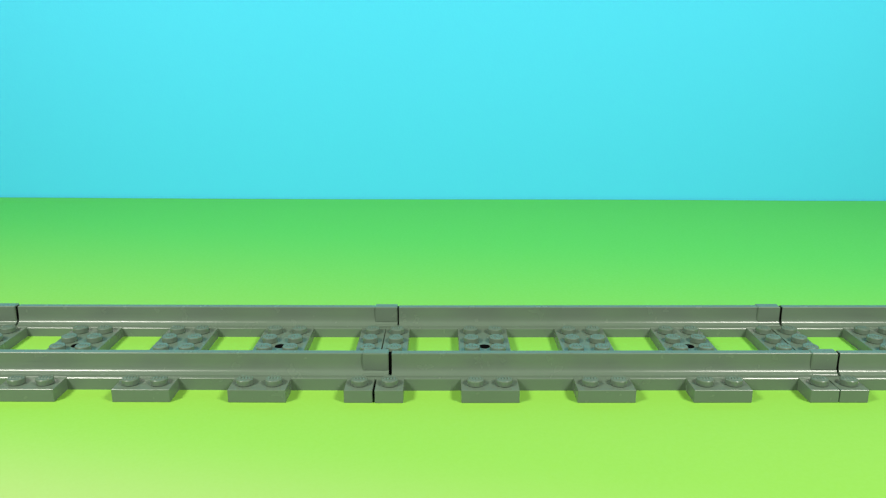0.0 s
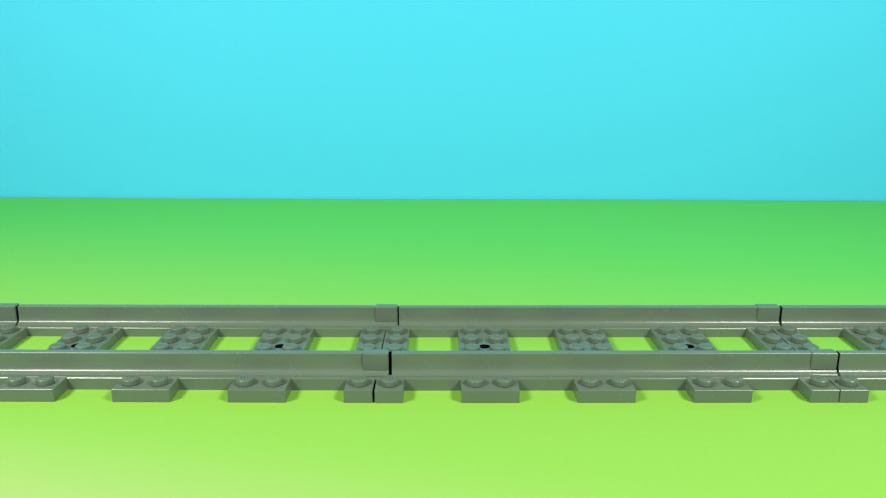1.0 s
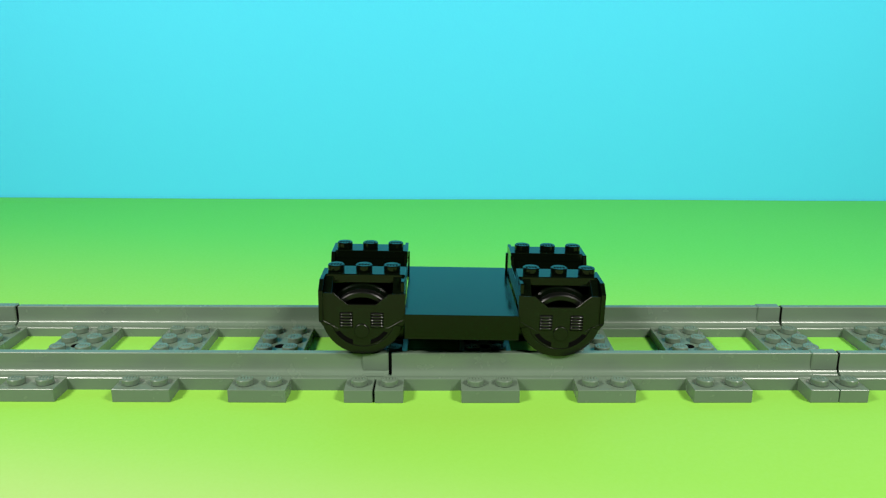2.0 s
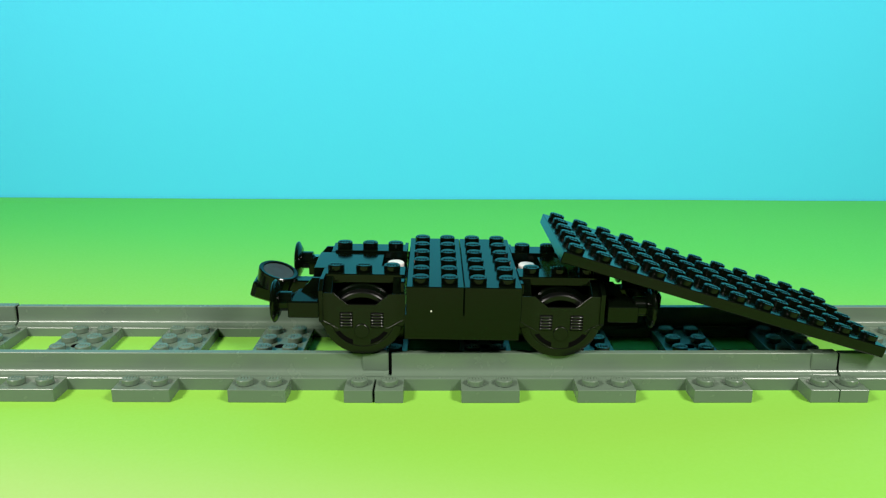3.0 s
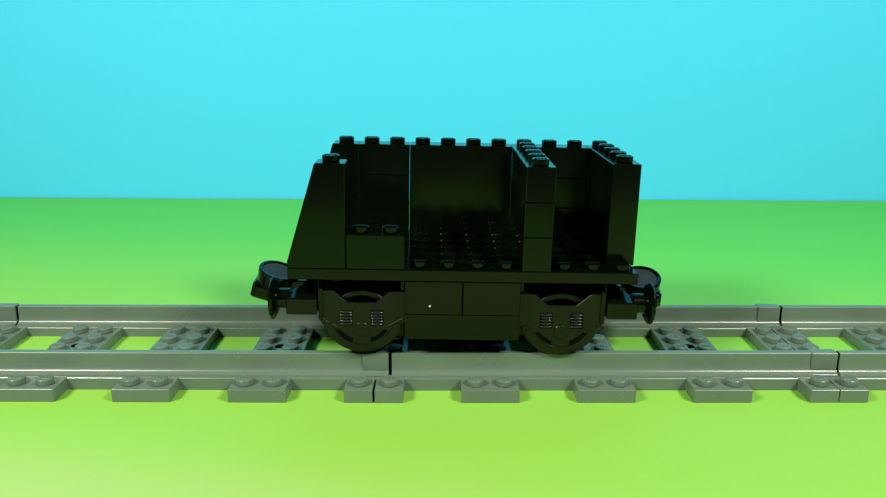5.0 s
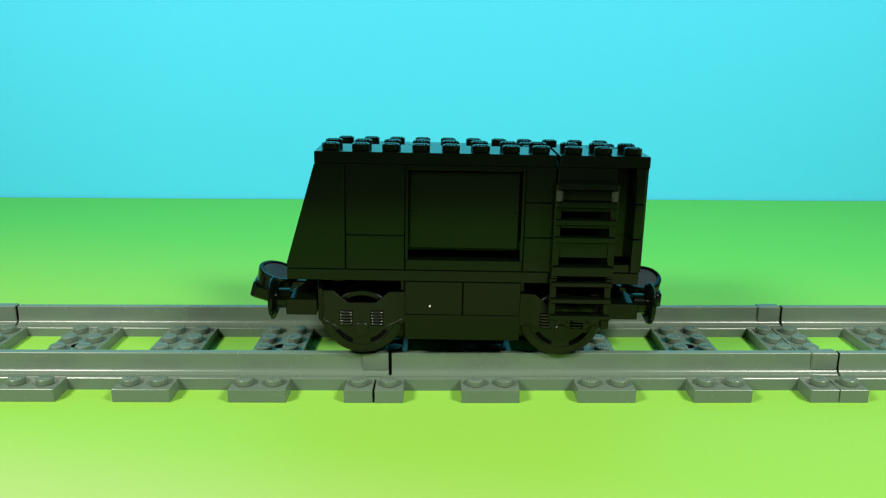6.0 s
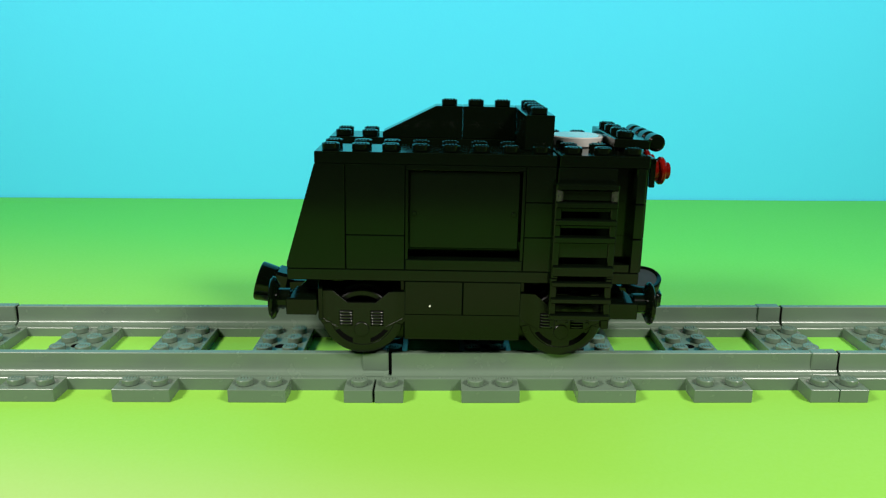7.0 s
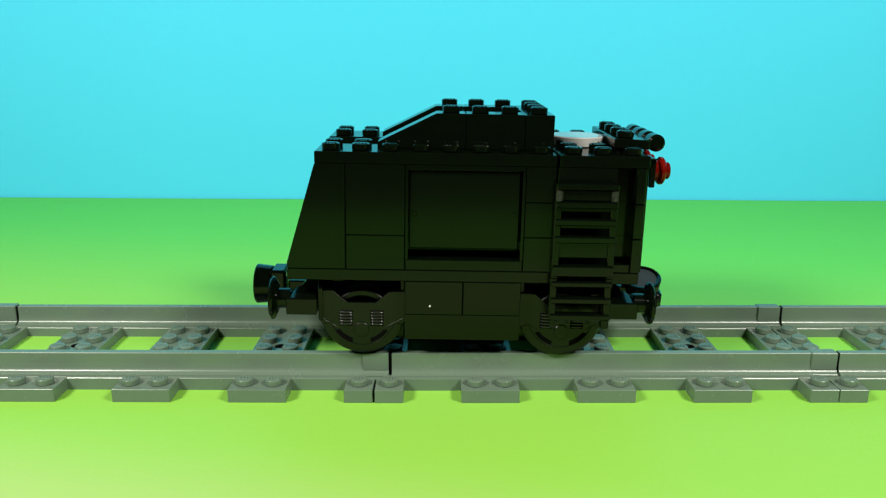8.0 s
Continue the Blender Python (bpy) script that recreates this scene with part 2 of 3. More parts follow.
def wheel_unit():
    """Wheel holder three studs long; its origin is the middle of its top deck, 22 mm above the rail."""
    t = thing("wheel_unit", "black plastic toy train wheel holder with two wheels", "train wheels", "wheel units")
    bm = bmesh.new()
    box(bm, -10.6, 11.9, -16, -8, -2.6, 0, 0.2)
    box(bm, -10.6, 11.9, 8, 16, -2.6, 0, 0.2)
    # Four blocks below are added to shut out light seen through the unit.
    box(bm, -10.4, 11.7, -13.2, -8, -5.4, -2.6, 0)
    box(bm, -10.4, 11.7, 8, 13.2, -5.4, -2.6, 0)
    box(bm, -4, 11.7, -13, 13, -21.0, -7.5, 0.3)
    box(bm, -10.5, 11.6, -8.2, 8.2, -12.0, -4.5, 0.2)
    part("deck", bm, BLACK, t)
    for x in (-8, 0, 8):
        for y in (-12, 12):
            stud(t, x, y, 0)
    for x0, x1 in ((-11.9, -10.7), (10.8, 11.8)):
        bm = bmesh.new()
        low, cut = (-3.0, 19) if x0 < 0 else (-0.9, 20.4)
        wide = 22.3 if x0 < 0 else 20.6
        prism(bm, [(-wide, low), (-cut, -0.6), (-8.4, -0.6), (-6.8, -3.6), (6.8, -3.6), (8.4, -0.6), (cut, -0.6), (wide, low), (wide, -11.6), (wide - 0.9, -12.6), (17.5, -12.6), (14, -10.5), (-14, -10.5), (-17.5, -12.6), (-wide + 0.9, -12.6), (-wide, -11.6)], x0, x1, 0.1)
        bmesh.ops.rotate(bm, verts=bm.verts, cent=(0, 0, 0), matrix=Matrix.Rotation(radians(-90), 3, "Z"))
        part("end_plate", bm, BLACK, t)
    for side in (-1, 1):
        y0, y1 = (-21.6, -20.8) if side < 0 else (20.8, 21.6)
        # side frame: shoulders, cut-out arch above, rounded axle guard below
        outline = [(-11.6, -3.8), (-7.9, -3.8), (-3.9, -7.2), (3.9, -7.2), (7.7, -4.0), (12.2, -3.8), (12.2, -12.4), (11.0, -13.4)]
        outline += arc(0.35, -10.3, 11.5, -17, -163, 20) + [(-11.0, -13.4), (-11.6, -12.4)]
        bm = bmesh.new()
        prism(bm, outline, y0, y1, 0.03)
        f = part("side_frame", bm, SATIN, t)
        front = y0 if side < 0 else y1
        # slanting webs from the deck's ends down to the frame's shoulders
        for x0, x1 in ((-10.6, -8.3), (8.6, 11.8)):
            bm = bmesh.new()
            web = [(15.8, -0.5), (21.3, -3.9), (21.3, -7.0), (15.8, -7.0)]
            prism(bm, [(side * y, z) for y, z in web], x0, x1, 0.1)
            bmesh.ops.rotate(bm, verts=bm.verts, cent=(0, 0, 0), matrix=Matrix(((0, 1, 0), (1, 0, 0), (0, 0, 1))))
            bmesh.ops.reverse_faces(bm, faces=bm.faces)
            part("web", bm, BLACK, f)
        # arched cover over the wheel, seen through the cut-out
        bm = bmesh.new()
        lathe(bm, 0, -13.0, [(7.0, side * 15.2), (7.0, side * 17.0), (7.3, side * 17.2), (9.9, side * 16.7), (10.3, side * 16.3), (10.3, side * 15.2)], 28, 152, 18)
        part("wheel_cover", bm, BLACK, f, "arched black cover over the wheel", True)
        for sx in (-1, 1):
            # Thin black plate paints shade behind the coils; the frame stays flat.
            bm = bmesh.new()
            box(bm, sx * 4.3 - 1.8, sx * 4.3 + 1.8, front - 0.06, front + 0.06, -13.9, -9.4, 0)
            part("spring_pocket", bm, SHADE_PAINT, f, "thin dark plate painting the shade behind the spring")
            bm = bmesh.new()
            for k in range(5):
                m = Matrix.Translation((sx * 4.3, front + side * 0.3, -9.85 - 0.86 * k)) @ Matrix.Diagonal((1.75, 0.42, 0.36, 1))
                bmesh.ops.create_uvsphere(bm, u_segments=12, v_segments=12, radius=1, matrix=m)
            part("spring", bm, GLOSS, f, "ribbed black leaf spring", True)
            bm = bmesh.new()
            prism(bm, [(sx * 6.9, -14.6), (sx * 11.4, -11.9), (sx * 11.4, -11.5), (sx * 6.7, -14.2)], front - 0.14, front + 0.14, 0.04)
            part("rib", bm, SATIN, f)
        bm = bmesh.new()
        tube(bm, (0, front, -14.9), 2.1, 0.8, "Y", 24, 0.12)
        part("axle_cap", bm, SATIN, f, "", True)
        # Uncut slots: thin black crescents on the face paint their shade.
        for a0, a1 in ((-146, -106), (-74, -34)):
            bm = bmesh.new()
            prism(bm, arc(0, -10.3, 8.9, a0, a1, 8) + arc(0, -10.3, 7.7, a1 - 3, a0 + 3, 8), front - 0.1, front + 0.1, 0)
            part("guard_slot", bm, SHADE_PAINT, f, "thin dark crescent painting the shade of a slot")
        # rounded outer lip of the guard
        bm = bmesh.new()
        lathe(bm, 0.35, -10.3, [(11.6, front - side * 0.5), (11.6, front - side * 0.2), (11.4, front + side * 0.1), (10.9, front + side * 0.26), (9.2, front + side * 0.3), (9.05, front - side * 0.1)], -164, -16, 28)
        part("guard_rim", bm, SATIN, f, "", True)
    axle = new("wheelset")
    axle.parent = t
    axle.location = (0, 0, -13.0 * MM)
    for side in (-1, 1):
        bm = bmesh.new()
        lathe(bm, 0, 0, [(1.2, side * 15.4), (9.7, side * 15.0), (10.0, side * 15.3), (9.6, side * 15.9), (9.0, side * 16.1), (9.0, side * 19.6), (8.7, side * 19.9), (7.5, side * 19.8), (7.0, side * 17.6), (3.0, side * 17.4), (2.6, side * 18.4), (1.2, side * 18.4)], 0, 360, 40)
        part("wheel", bm, DARKGREY, axle, "dull black plastic wheel", True)
    bm = bmesh.new()
    tube(bm, (0, 0, 0), 1.5, 34, "Y", 12, 0)
    part("axle", bm, STEEL, axle)
    return t, axle


def buffer_unit():
    """Buffer beam for the left end; its origin is the middle of its top face at the inner edge."""
    t = thing("buffer_beam", "black plastic buffer beam with two round buffers", "train buffer", "buffer beams")
    bm = bmesh.new()
    for side in (-1, 1):
        y0, y1 = (-23.5, -15.5) if side < 0 else (15.5, 23.5)
        box(bm, -8.6, -0.2, y0, y1, -10.3, -5.7, 0.2)
        for low_z, high_z, base, crown in (
                (-5.7, -4.3, ((-8.4, 15.7), (-0.3, 15.7), (-0.3, 23.3), (-8.4, 23.3)), ((-6.2, 15.9), (-0.5, 15.9), (-0.5, 22.9), (-8.0, 22.9))),
                (-4.6, -0.8, ((-5.8, 15.7), (-0.3, 15.7), (-0.3, 17.6), (-5.8, 17.6)), ((-2.6, 15.7), (-0.3, 15.7), (-0.3, 16.6), (-2.6, 16.6)))):
            low = [bm.verts.new((x, side * y, low_z)) for x, y in base]
            top = [bm.verts.new((x, side * y, high_z if y < 20 else low_z + 0.15)) for x, y in crown]
            faces = [bm.faces.new(top), bm.faces.new(low)]
            for i in range(4):
                j = (i + 1) % 4
                faces.append(bm.faces.new((low[i], low[j], top[j], top[i])))
            bmesh.ops.recalc_face_normals(bm, faces=faces)
    box(bm, -5, 0, -15.6, 15.6, -11, -5.6, 0.2)
    part("beam", bm, BLACK, t)
    bm = bmesh.new()
    box(bm, -0.4, 16.4, -8.2, 8.2, -3.0, -0.4, 0.2)
    box(bm, -3.5, 0, -8.2, 8.2, -5.8, -0.4, 0.2)
    part("mounting_plate", bm, BLACK, t)
    bm = bmesh.new()
    tube(bm, (20.2, 0, -3.2), 2.5, 5.0, "Z", 18, 0.3)
    tube(bm, (18.0, 0, -4.6), 4.4, 1.2, "Z", 18, 0.2)
    part("pivot_peg", bm, WHITE, t, "white plastic pivot peg", True)
    for y in (-20, 20):
        bm = bmesh.new()
        tube(bm, (-10.0, y, -6.6), 2.8, 4.6, "X", 20, 0.2)
        s = part("buffer_shaft", bm, BLACK, t, "", True)
        bm = bmesh.new()
        tube(bm, (-12.6, y, -6.6), 6.0, 1.0, "X", 32, 0.35)
        tube(bm, (-11.7, y, -6.6), 5.6, 0.9, "X", 32, 0, 4.0)
        part("buffer_plate", bm, BLACK, s, "", True)
    return t


def coupling():
    """Magnet coupling reaching to the left from its pivot."""
    t = thing("magnet_coupling", "black plastic coupling holder with a round magnet", "coupling", "couplings")
    bm = bmesh.new()
    box(bm, 4, 13, -2.6, 2.6, -4.6, 0.2, 0.4)
    part("arm", bm, BLACK, t)
    bm = bmesh.new()
    tube(bm, (0, 0, 0.4), 5.5, 4.6, "Z", 28, 0.3, 6.0)
    box(bm, -5.3, 5.3, -4.4, 4.4, -6.4, -1.5, 0.8)
    box(bm, -6.1, -4.0, -3.2, 3.2, -6.8, -1.6, 0.5)
    ring = [[bm.verts.new((r * math.cos(radians(11.25 * k)), r * math.sin(radians(11.25 * k)), z)) for r, z in ((4.75, 2.4), (4.75, 2.95), (5.0, 3.1), (5.7, 3.1), (5.95, 2.85), (5.95, 2.4))] for k in range(32)]
    bmesh.ops.recalc_face_normals(bm, faces=[bm.faces.new((p[k], q[k], q[(k + 1) % 6], p[(k + 1) % 6])) for p, q in zip(ring, ring[1:] + ring[:1]) for k in range(6)])
    h = part("magnet_holder", bm, BLACK, t, "round black magnet holder", True)
    bm = bmesh.new()
    tube(bm, (0, 0, 2.55), 4.7, 0.5, "Z", 28, 0.2)
    part("magnet", bm, MAGNET, h, "dark grey magnet disc", True)
    return t, h


BR = "black plastic toy brick"
unit_l, axle_l = wheel_unit()
unit_r, axle_r = wheel_unit()
buffer_l, buffer_r = buffer_unit(), buffer_unit()
coupling_l, holder_l = coupling()
coupling_r, holder_r = coupling()


def weight_block():
    t = thing("weight_block", "dull black plastic weight slung under the chassis", "train weight")
    bm = bmesh.new()
    box(bm, -15.9, 15.9, -23.9, 23.9, 0, 7.2, 0.06)
    # Unseen keel, added to block the backdrop's reflection in the sleepers.
    box(bm, -15.4, 15.4, -12, 23.4, -4.4, 0.4, 0.2)
    part("body", bm, BLACK, t)
    return t


weight = weight_block()
mid_l = brick("chassis_brick", 2, 6, 9.6, "black two by six brick between the wheel units", group="chassis bricks")
mid_r = brick("chassis_brick", 2, 6, 9.6, "black two by six brick between the wheel units", group="chassis bricks")
bm = bmesh.new()
tube(bm, (-1.0, -24.0, 2.6), 0.24, 0.25, "Y", 12, 0)
part("moulding_mark", bm, WHITE, mid_l, "tiny white speck on the brick's near side")
plate = brick("chassis_plate", 12, 6, 3.2, "black six by twelve chassis plate with rows of studs", "plate")


def hatch():
    """Wall panel four studs wide with a recessed hatch."""
    t = thing("hatch_panel", "black side panel with a recessed square hatch", "wall panel")
    bm = bmesh.new()
    box(bm, -15.94, 15.94, 2.0, 3.94, 0, 28.8, 0.1)
    box(bm, -15.94, 15.94, -3.94, 3.94, 0, 3.0, 0.2)
    box(bm, -15.94, 15.94, -3.94, 3.94, 27.4, 28.8, 0.2)
    box(bm, -15.94, -15.2, -3.94, 3.94, 3.0, 27.4, 0.05)
    box(bm, 15.2, 15.94, -3.94, 3.94, 3.0, 27.4, 0.05)
    part("frame", bm, BLACK, t)
    bm = bmesh.new()
    box(bm, -14.9, 14.6, -3.0, -1.4, 6.0, 27.2, 0.25)
    d = part("hatch", bm, BLACK, t, "flat black hatch plate")
    for x in (-13.6, 13.2):
        bm = bmesh.new()
        tube(bm, (x, -3.1, 15.6), 0.7, 0.7, "Y", 14, 0.15)
        part("hatch_pin", bm, BLACK, d)
    for i in range(4):
        stud(t, -12 + 8 * i, 0, 28.8)
    return t


def ladder():
    """Ladder two studs wide with its upper part on the wall and its lower part hanging below the chassis; origin at its foot."""
    t = thing("ladder", "black plastic ladder with flat rungs on the wagon's side", "ladder")
    for x0, x1 in ((-8.4, -6.6), (6.4, 8.2)):
        bm = bmesh.new()
        box(bm, x0, x1, -26.8, -24.15, 15, 40.8, 0.2)
        box(bm, x0 - 0.2, x1 - 0.2, -27.2, -24.6, 3.4, 15.2, 0.2)
        part("side_rail", bm, BLACK, t)
    for z0, z1, d in ((39.4, 41.0, 27.6), (34.6, 36.2, 27.6), (29.9, 31.5, 27.6), (25.1, 26.8, 27.6), (15.9, 18.7, 27.8), (13.0, 14.4, 28), (8.3, 9.8, 28), (3.6, 5.1, 28)):
        bm = bmesh.new()
        box(bm, -8.3, 8.1, -d, -24.6, z0, z1, 0.25)
        part("rung", bm, BLACK, t)
    for x0, x1, z0 in ((-8.2, -6.9, 1.5), (5.8, 7.8, 1.1)):
        bm = bmesh.new()
        box(bm, x0, x1, -27.8, -25.0, z0, 3.8, 0.25)
        part("foot", bm, BLACK, t)
    for x0, x1 in ((-6.5, -3.2), (-1.8, 2.4)):
        bm = bmesh.new()
        box(bm, x0, x1, -27.6, -25.4, 2.9, 3.7, 0.15)
        box(bm, x1 - 0.6, x1, -27.6, -25.4, 2.1, 3.0, 0.15)
        part("hook", bm, BLACK, t)
    for x in (-7.4, 7.2):
        bm = bmesh.new()
        box(bm, x - 0.9, x + 0.9, -27.3, -24.9, 36.0, 39.6, 0.5)
        part("clip", bm, SCUFFED, t, "scuffed shiny plastic clip")
    for z0, z1 in ((20.8, 25.3), (28.9, 30.2), (33.4, 34.9), (36.4, 39.2)):
        bm = bmesh.new()
        box(bm, -6.8, 6.6, -26.2, -24.9, z0, z1, 0.15)
        part("step_plate", bm, BLACK, t)
    return t


def ladder_wall():
    t = thing("ladder_wall", "black recessed wall brick behind the ladder", "brick")
    bm = bmesh.new()
    box(bm, -7.94, 7.94, -1.0, 3.94, 0, 23.5, 0.15)
    box(bm, -7.94, 7.94, -3.94, 3.94, 23.5, 28.8, 0.2)
    part("body", bm, BLACK, t)
    for x in (-4, 4):
        stud(t, x, 0, 28.8)
    return t


def corner_post():
    t = thing("corner_post", "black grooved corner post at the wagon's end", "post")
    for z0, z1 in ((0, 9.5), (9.6, 19.1), (19.2, 28.8)):
        bm = bmesh.new()
        box(bm, 0.5, 3.2, -3.94, 3.94, z0, z1, 0.25)
        box(bm, 3.2, 3.94, -2.4, 3.94, z0, z1, 0.1)
        box(bm, -3.94, 0.5, 1.0, 3.94, z0, z1, 0)
        if z0 == 0:
            box(bm, -3.94, 0.5, -3.4, 1.0, 0, 2.3, 0.15)
        part("block", bm, BLACK, t)
    stud(t, 0, 0, 28.8)
    return t


def hinge_plate():
    t = thing("hinge_plate", "black tilted hinge plate with a knuckled bar on the roof", "hinge plate")
    bm = bmesh.new()
    box(bm, -7.6, 2.2, -16, 16, 0, 2.6, 0.25)
    p = part("plate", bm, BLACK, t)
    for y in (-12, -4, 4, 12):
        stud(t, -4, y, 2.6)
    for y in (-11.7, -3.9, 3.9, 11.7):
        bm = bmesh.new()
        tube(bm, (4.4, y, 1.7), 2.4, 5.4, "Y", 20, 0.6)
        box(bm, 1.8, 4.6, y - 2.6, y + 2.6, 0.2, 2.6, 0.2)
        part("knuckle", bm, BLACK, p, "", True)
    bm = bmesh.new()
    tube(bm, (4.6, 0, 1.6), 1.5, 28, "Y", 16, 0)
    part("bar", bm, BLACK, p, "", True)
    return t


def lamp_bracket():
    t = thing("lamp_bracket", "small black bracket at the wagon's end", "bracket", "lamp brackets")
    bm = bmesh.new()
    box(bm, -8, 1.6, -3.9, 3.9, 6.4, 8.0, 0.15)
    box(bm, 0, 1.6, -3.9, 3.9, 0, 8.0, 0.2)
    part("body", bm, BLACK, t)
    return t


def red_lamp():
    t = thing("tail_lamp", "clear red round plastic tail lamp", "tail lamp", "tail lamps")
    bm = bmesh.new()
    tube(bm, (0.8, 0, 0), 3.0, 1.6, "X", 24, 0.1)
    tube(bm, (2.25, 0, 0), 3.9, 1.7, "X", 24, 0.45)
    part("lens", bm, RED, t, "", True)
    bm = bmesh.new()
    tube(bm, (3.8, 0, 0), 2.4, 1.7, "X", 20, 0.3)
    part("cap", bm, RED, t, "", True)
    return t


def round_tile():
    t = thing("round_tile", "smooth light grey round tile on the roof", "round tile")
    bm = bmesh.new()
    tube(bm, (0, 0, 1.4), 7.9, 2.8, "Z", 40, 0.3)
    part("disc", bm, TILE, t, "", True)
    return t


# ---- timetable: thing, second at which it is in place, pose ----
placed = []


def place(t, when, m):
    placed.append((t, when, m))
    return t


# chassis, between 1.7 and 2.8 s
place(weight, 2.0, at(6, 0, -20.0))
place(mid_l, 2.1, at(5, 0, -12.8))
place(mid_r, 2.2, at(7, 0, -12.8))
place(buffer_l, 2.3, at(1, 0, -3.2))
place(coupling_l, 2.4, at(-0.95, 0, -10.4))
place(buffer_r, 2.5, at(11, 0, -3.2) @ pose(0, 0, 0, 0, 0, 180))
place(coupling_r, 2.6, at(12.95, 0, -10.6) @ pose(0, 0, 0, 0, 0, 180))
# back wall
place(slope("slope_brick", 16, 8, 28.8, "tall black slope brick at the wagon's end", 1), 3.333, at(1, 20, 0))
for k, when in enumerate((3.4, 3.5, 3.6)):
    place(brick("brick", 2, 1, 9.6, BR + " in the far side wall", group="wall bricks"), when, at(3, 20, 9.6 * k))
place(brick("wall_panel", 4, 1, 28.8, "tall black wall panel four studs wide", "wall panel", slack=0.1), 3.7, at(6, 20, 0))
for k, when in enumerate((3.733, 3.8)):
    place(brick("brick", 1, 1, 9.6, "small black single-stud brick in the cross wall", group="wall bricks"), when, at(8.5, 20, 9.6 * k))
for k, when in enumerate((3.9, 4.0)):
    place(brick("brick", 1, 1, 9.6, "small black single-stud brick in the cross wall", group="wall bricks"), when, at(8.5, -20, 9.6 * k))
place(brick("cross_beam", 1, 6, 9.6, "long black one by six brick across the wagon", "brick"), 4.1, at(8.5, 0, 19.2))
for k, when in enumerate((4.133, 4.3, 4.4)):
    place(brick("brick", 2, 1, 9.6, BR + " in the far side wall", group="wall bricks"), when, at(10, 20, 9.6 * k))
for k, when in enumerate((4.533, 4.6, 4.7)):
    place(brick("brick", 1, 1, 9.6, "small black single-stud brick at the wagon's far corner", group="wall bricks"), when, at(11.5, 20, 9.6 * k))
# end wall and near wall, between 4.7 and 5.8 s
place(brick("end_wall", 1, 4, 28.8, "tall black panel closing the wagon's end", "wall panel"), 4.8, at(11.56, 0, 0))
place(slope("slope_brick", 16, 8, 28.8, "tall black slope brick at the wagon's end", 1), 4.9, at(1, -20, 0))
place(brick("brick", 2, 1, 9.6, BR + " in the near side wall", group="wall bricks"), 5.0, at(3, -20, 0))
place(brick("brick", 2, 1, 19.2, "tall " + BR + " in the near side wall", group="wall bricks"), 5.1, at(3, -20, 9.6))
place(hatch(), 5.3, at(6, -20, 0))
place(ladder_wall(), 5.5, at(10.04, -20, 0))
place(corner_post(), 5.6, at(11.6, -20, 0))
place(ladder(), 5.7, at(10, 0, -16))
# roof
place(brick("roof_plate", 8, 2, 3.2, "long black two by eight roof plate", "plate", "roof plates"), 5.867, at(5, -16, 28.8))
place(brick("roof_plate", 3, 2, 3.2, "black two by three roof plate over the ladder", "plate", "roof plates"), 6.0, at(10.58, -16, 28.8))
place(brick("roof_plate", 3, 4, 3.2, "black three by four roof plate at the wagon's end", "plate", "roof plates"), 6.033, at(10.58, 8, 28.8))
place(brick("roof_plate", 8, 2, 3.2, "long black two by eight roof plate", "plate", "roof plates"), 6.067, at(5, 16, 28.8))
place(hinge_plate(), 6.3, at(12.0, 0, 32.9) @ pose(0, 0, 0, 0, 2, 0))
place(lamp_bracket(), 6.4, at(12.35, 4.0, 22.4))
place(red_lamp(), 6.5, at(12.55, 4.0, 26.6))
place(lamp_bracket(), 6.567, at(12.35, -12, 22.4))
place(red_lamp(), 6.667, at(12.55, -12, 26.6))
place(round_tile(), 6.767, at(10.1, 0, 32.0))
# raised roof box
place(slope("roof_slope", 24, 8, 9.6, "low black slope brick on the roof", 1), 6.833, at(4.5, 12, 32))
place(brick("roof_brick", 2, 1, 9.6, "black one by two brick on the roof", "brick", "roof bricks"), 6.9, at(7, 12, 32))
place(brick("roof_brick", 1, 4, 9.6, "black one by four brick across the roof", "brick", "roof bricks"), 7.0, at(8.5, 0, 32))
place(brick("roof_brick", 2, 1, 9.6, "black one by two brick on the roof", "brick", "roof bricks"), 7.1, at(7, -12, 32))
place(slope("roof_slope", 24, 8, 9.6, "low black slope brick on the roof", 1), 7.167, at(4.5, -12, 32))


def rail_pose(x):
    """A wheel unit standing on the rails with its middle at x millimetres."""
    return pose(x * MM, -0.0007, 0.0318)


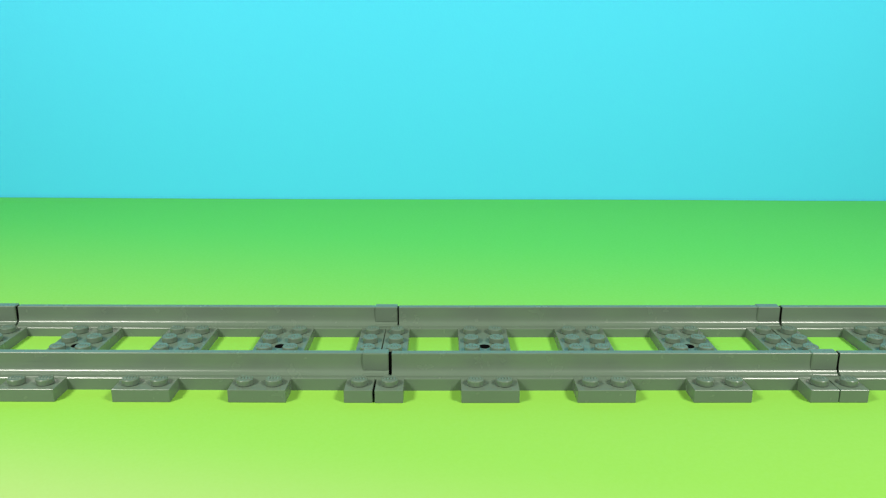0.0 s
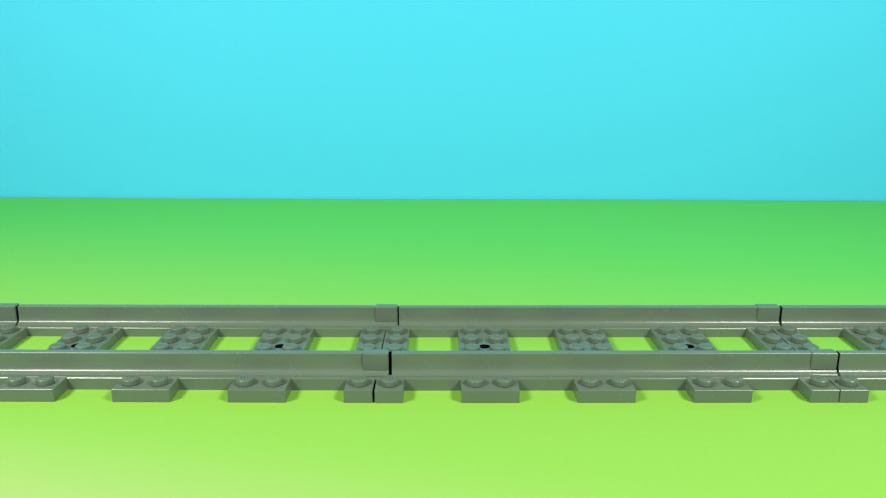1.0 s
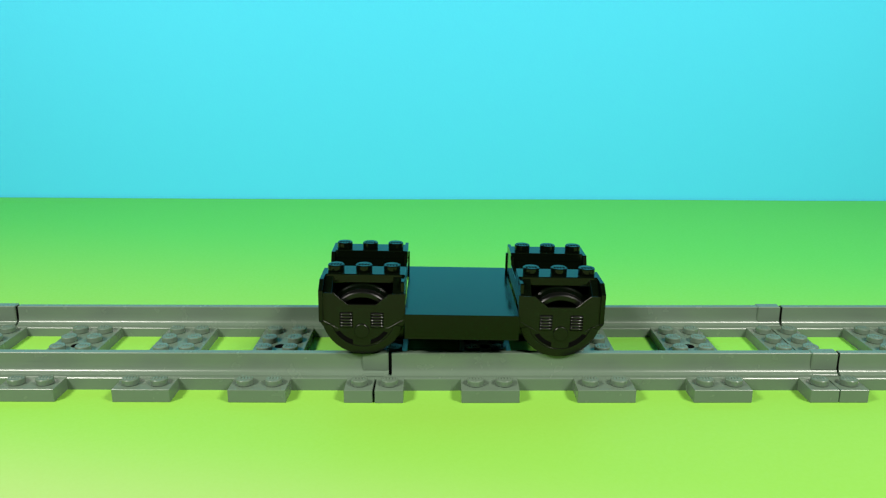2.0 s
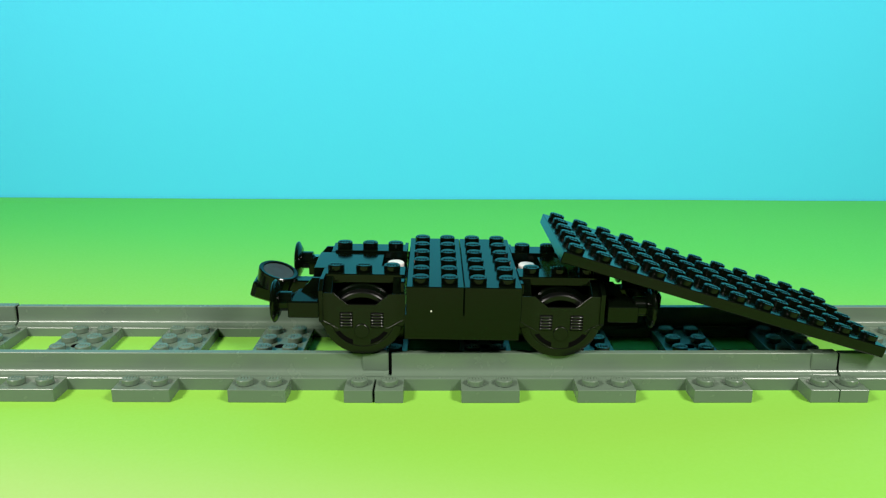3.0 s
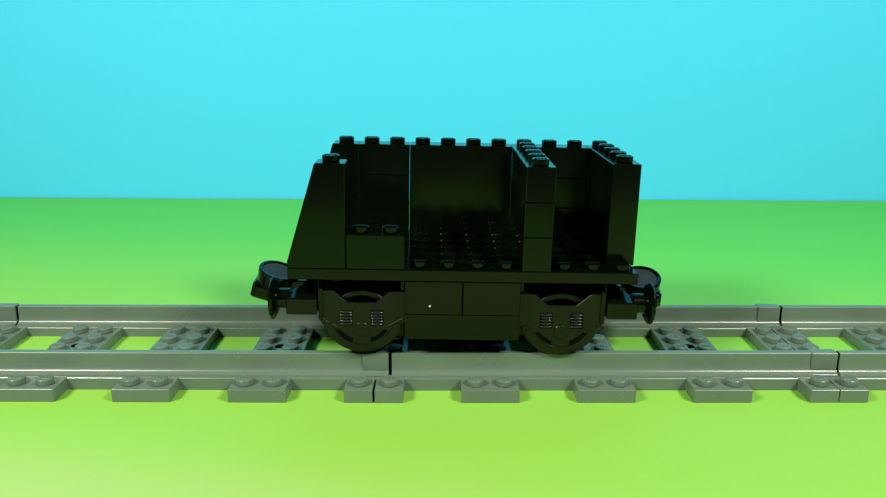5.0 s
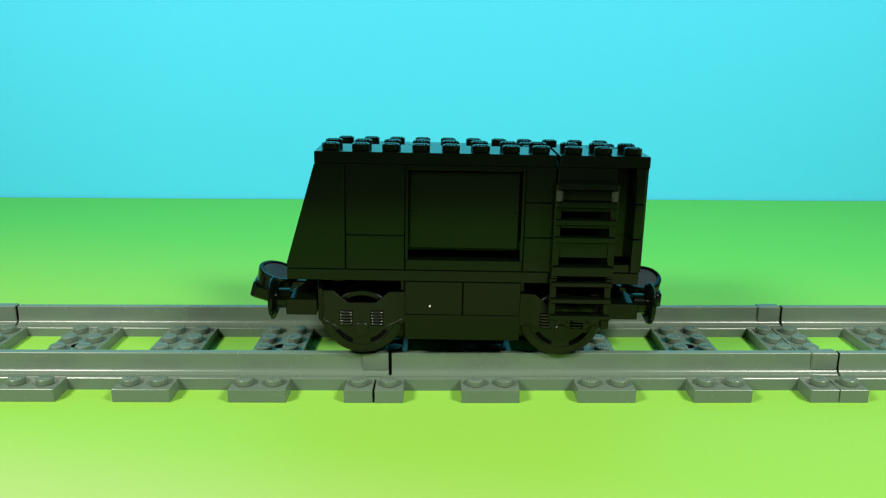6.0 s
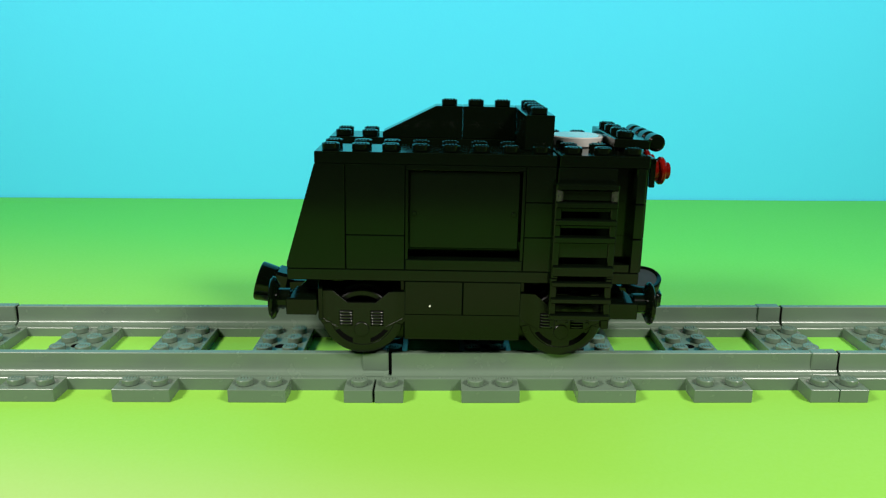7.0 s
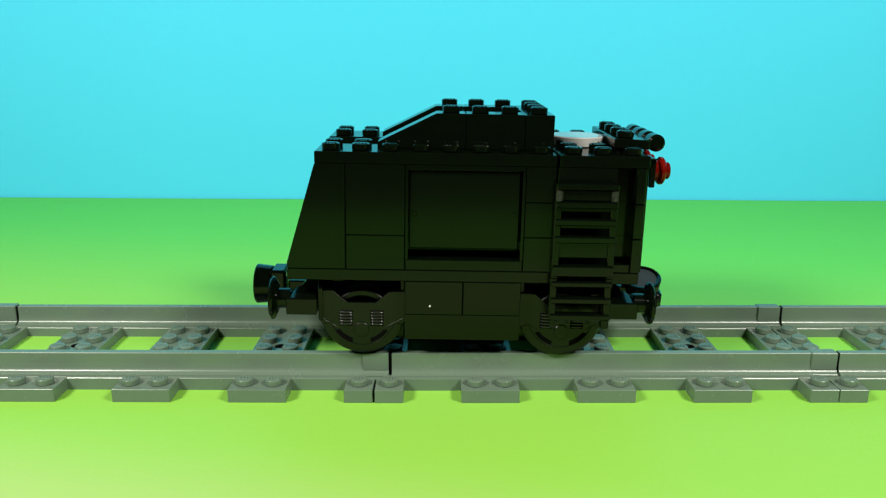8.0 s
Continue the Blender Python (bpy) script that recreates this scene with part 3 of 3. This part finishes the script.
def motions():
    # each piece waits on the sheet beside the track and is put in its place in one step
    for i, (t, when, m) in enumerate(placed):
        lift = 0.0
        if t in (buffer_l, buffer_r):
            lift = 0.0127
        if t in (coupling_l, coupling_r):
            lift = 0.0042
        wait = pose(-0.31 - 0.07 * (i % 4), -0.25 + 0.042 * (i // 4), lift - 0.0006)
        if t in (mid_l, mid_r, buffer_l, buffer_r):
            turn = pose(0, 0, 0, 0, 0, 180) if t is buffer_r else pose(0, 0, 0)
            tilt = 2.0 if t in (mid_l, mid_r) else 1.0
            low = Matrix.Translation((0.0004, 0, -0.0006)) @ m @ turn @ pose(0, 0, 0, tilt, 0, 0) @ turn
            walk(t, [(0, wait), (when - 1 / 30, wait), (when, low), (3.2, low), (3.267, m), (8, m)])
        elif t in (coupling_l, coupling_r):
            low = Matrix.Translation((0, 0, 0.0 if t is coupling_l else -0.0007)) @ m
            walk(t, [(0, wait), (when - 1 / 30, wait), (when, low), (3.2, low), (3.267, m), (8, m)])
        else:
            walk(t, [(0, wait), (when - 1 / 30, wait), (when, m), (8, m)])
    tip = 8
    # the left magnet holder is turned over in small steps
    walk(holder_l, [(t, pose(0.0028 * min(a, 0) / 90, 0, 0.0016 * min(a, 0) / 90, tip if a > 0 else 0, a, 0)) for t, a in ((0, 17), (6.0, 17), (6.1, 17), (6.2, -45), (6.7, -45), (6.8, -55), (6.9, -68), (7.0, -76), (7.2, -88), (8, -90))])
    # the other holder hangs a little askew all the time
    walk(holder_r, [(0, pose(0.0003, 0, 0, -19, 4, 0)), (8, pose(0.0003, 0, 0, -19, 4, 0))])
    # wheel units roll in together, then part to their places
    rows = [(0, -190), (1.0, -190), (1.1, -160), (1.2, -115), (1.3, -83.4), (1.4, -46), (1.5, 11.2), (1.6, 36.7), (1.7, 36.7)]
    half_turn = pose(0, 0, 0, 0, 0, 180)
    end_l, end_r = at(2.5, 0, -3.2), at(9.5, 0, -3.2) @ half_turn
    sag = Matrix.Translation((0, 0, -0.0003))
    low_l, low_r = sag @ end_l @ pose(0, 0, 0, 1, 0, 0), sag @ end_r @ pose(0, 0, 0, -1, 0, 0)
    walk(unit_r, [(t, rail_pose(x) @ half_turn) for t, x in rows] + [(1.8, low_r), (3.2, low_r), (3.267, end_r), (8, end_r)])
    walk(unit_l, [(t, rail_pose(x - 24)) for t, x in rows] + [(1.8, rail_pose(12.7)), (1.9, low_l), (3.2, low_l), (3.267, end_l), (8, end_l)])
    for axle, way in ((axle_r, -1), (axle_l, 1)):
        spin = []
        for k in range(30, 52):
            t = k / 30
            x = np.interp(t, [r[0] for r in rows], [r[1] for r in rows])
            spin.append((t, pose(0, 0, -0.0130, 0, way * math.degrees((x + 190) / 9.0), 0)))
        walk(axle, [(0, spin[0][1])] + spin + [(8, spin[-1][1])])
    # chassis plate slides in over the rails and up onto the wheel units
    end = at(6, 0, -3.2)
    walk(plate, [(0, pose(0.40, -0.02, 0.0)), (2.6, pose(0.40, -0.02, 0.0)), (2.7, pose(0.26, 0, 0.0125)), (2.8, pose(0.1985, 0, 0.0101)), (2.9, pose(0.157, 0, 0.0098)),
                 (3.0, pose(0.0968, 0, 0.0235, 0, 17, 0)), (3.1, Matrix.Translation((0.0367, 0, -0.0003)) @ end @ pose(0, 0, 0, 0, 2.2, 0)), (3.2, Matrix.Translation((0.016, 0, 0.0011)) @ end),
                 (3.3, end), (8, end)])


motions()
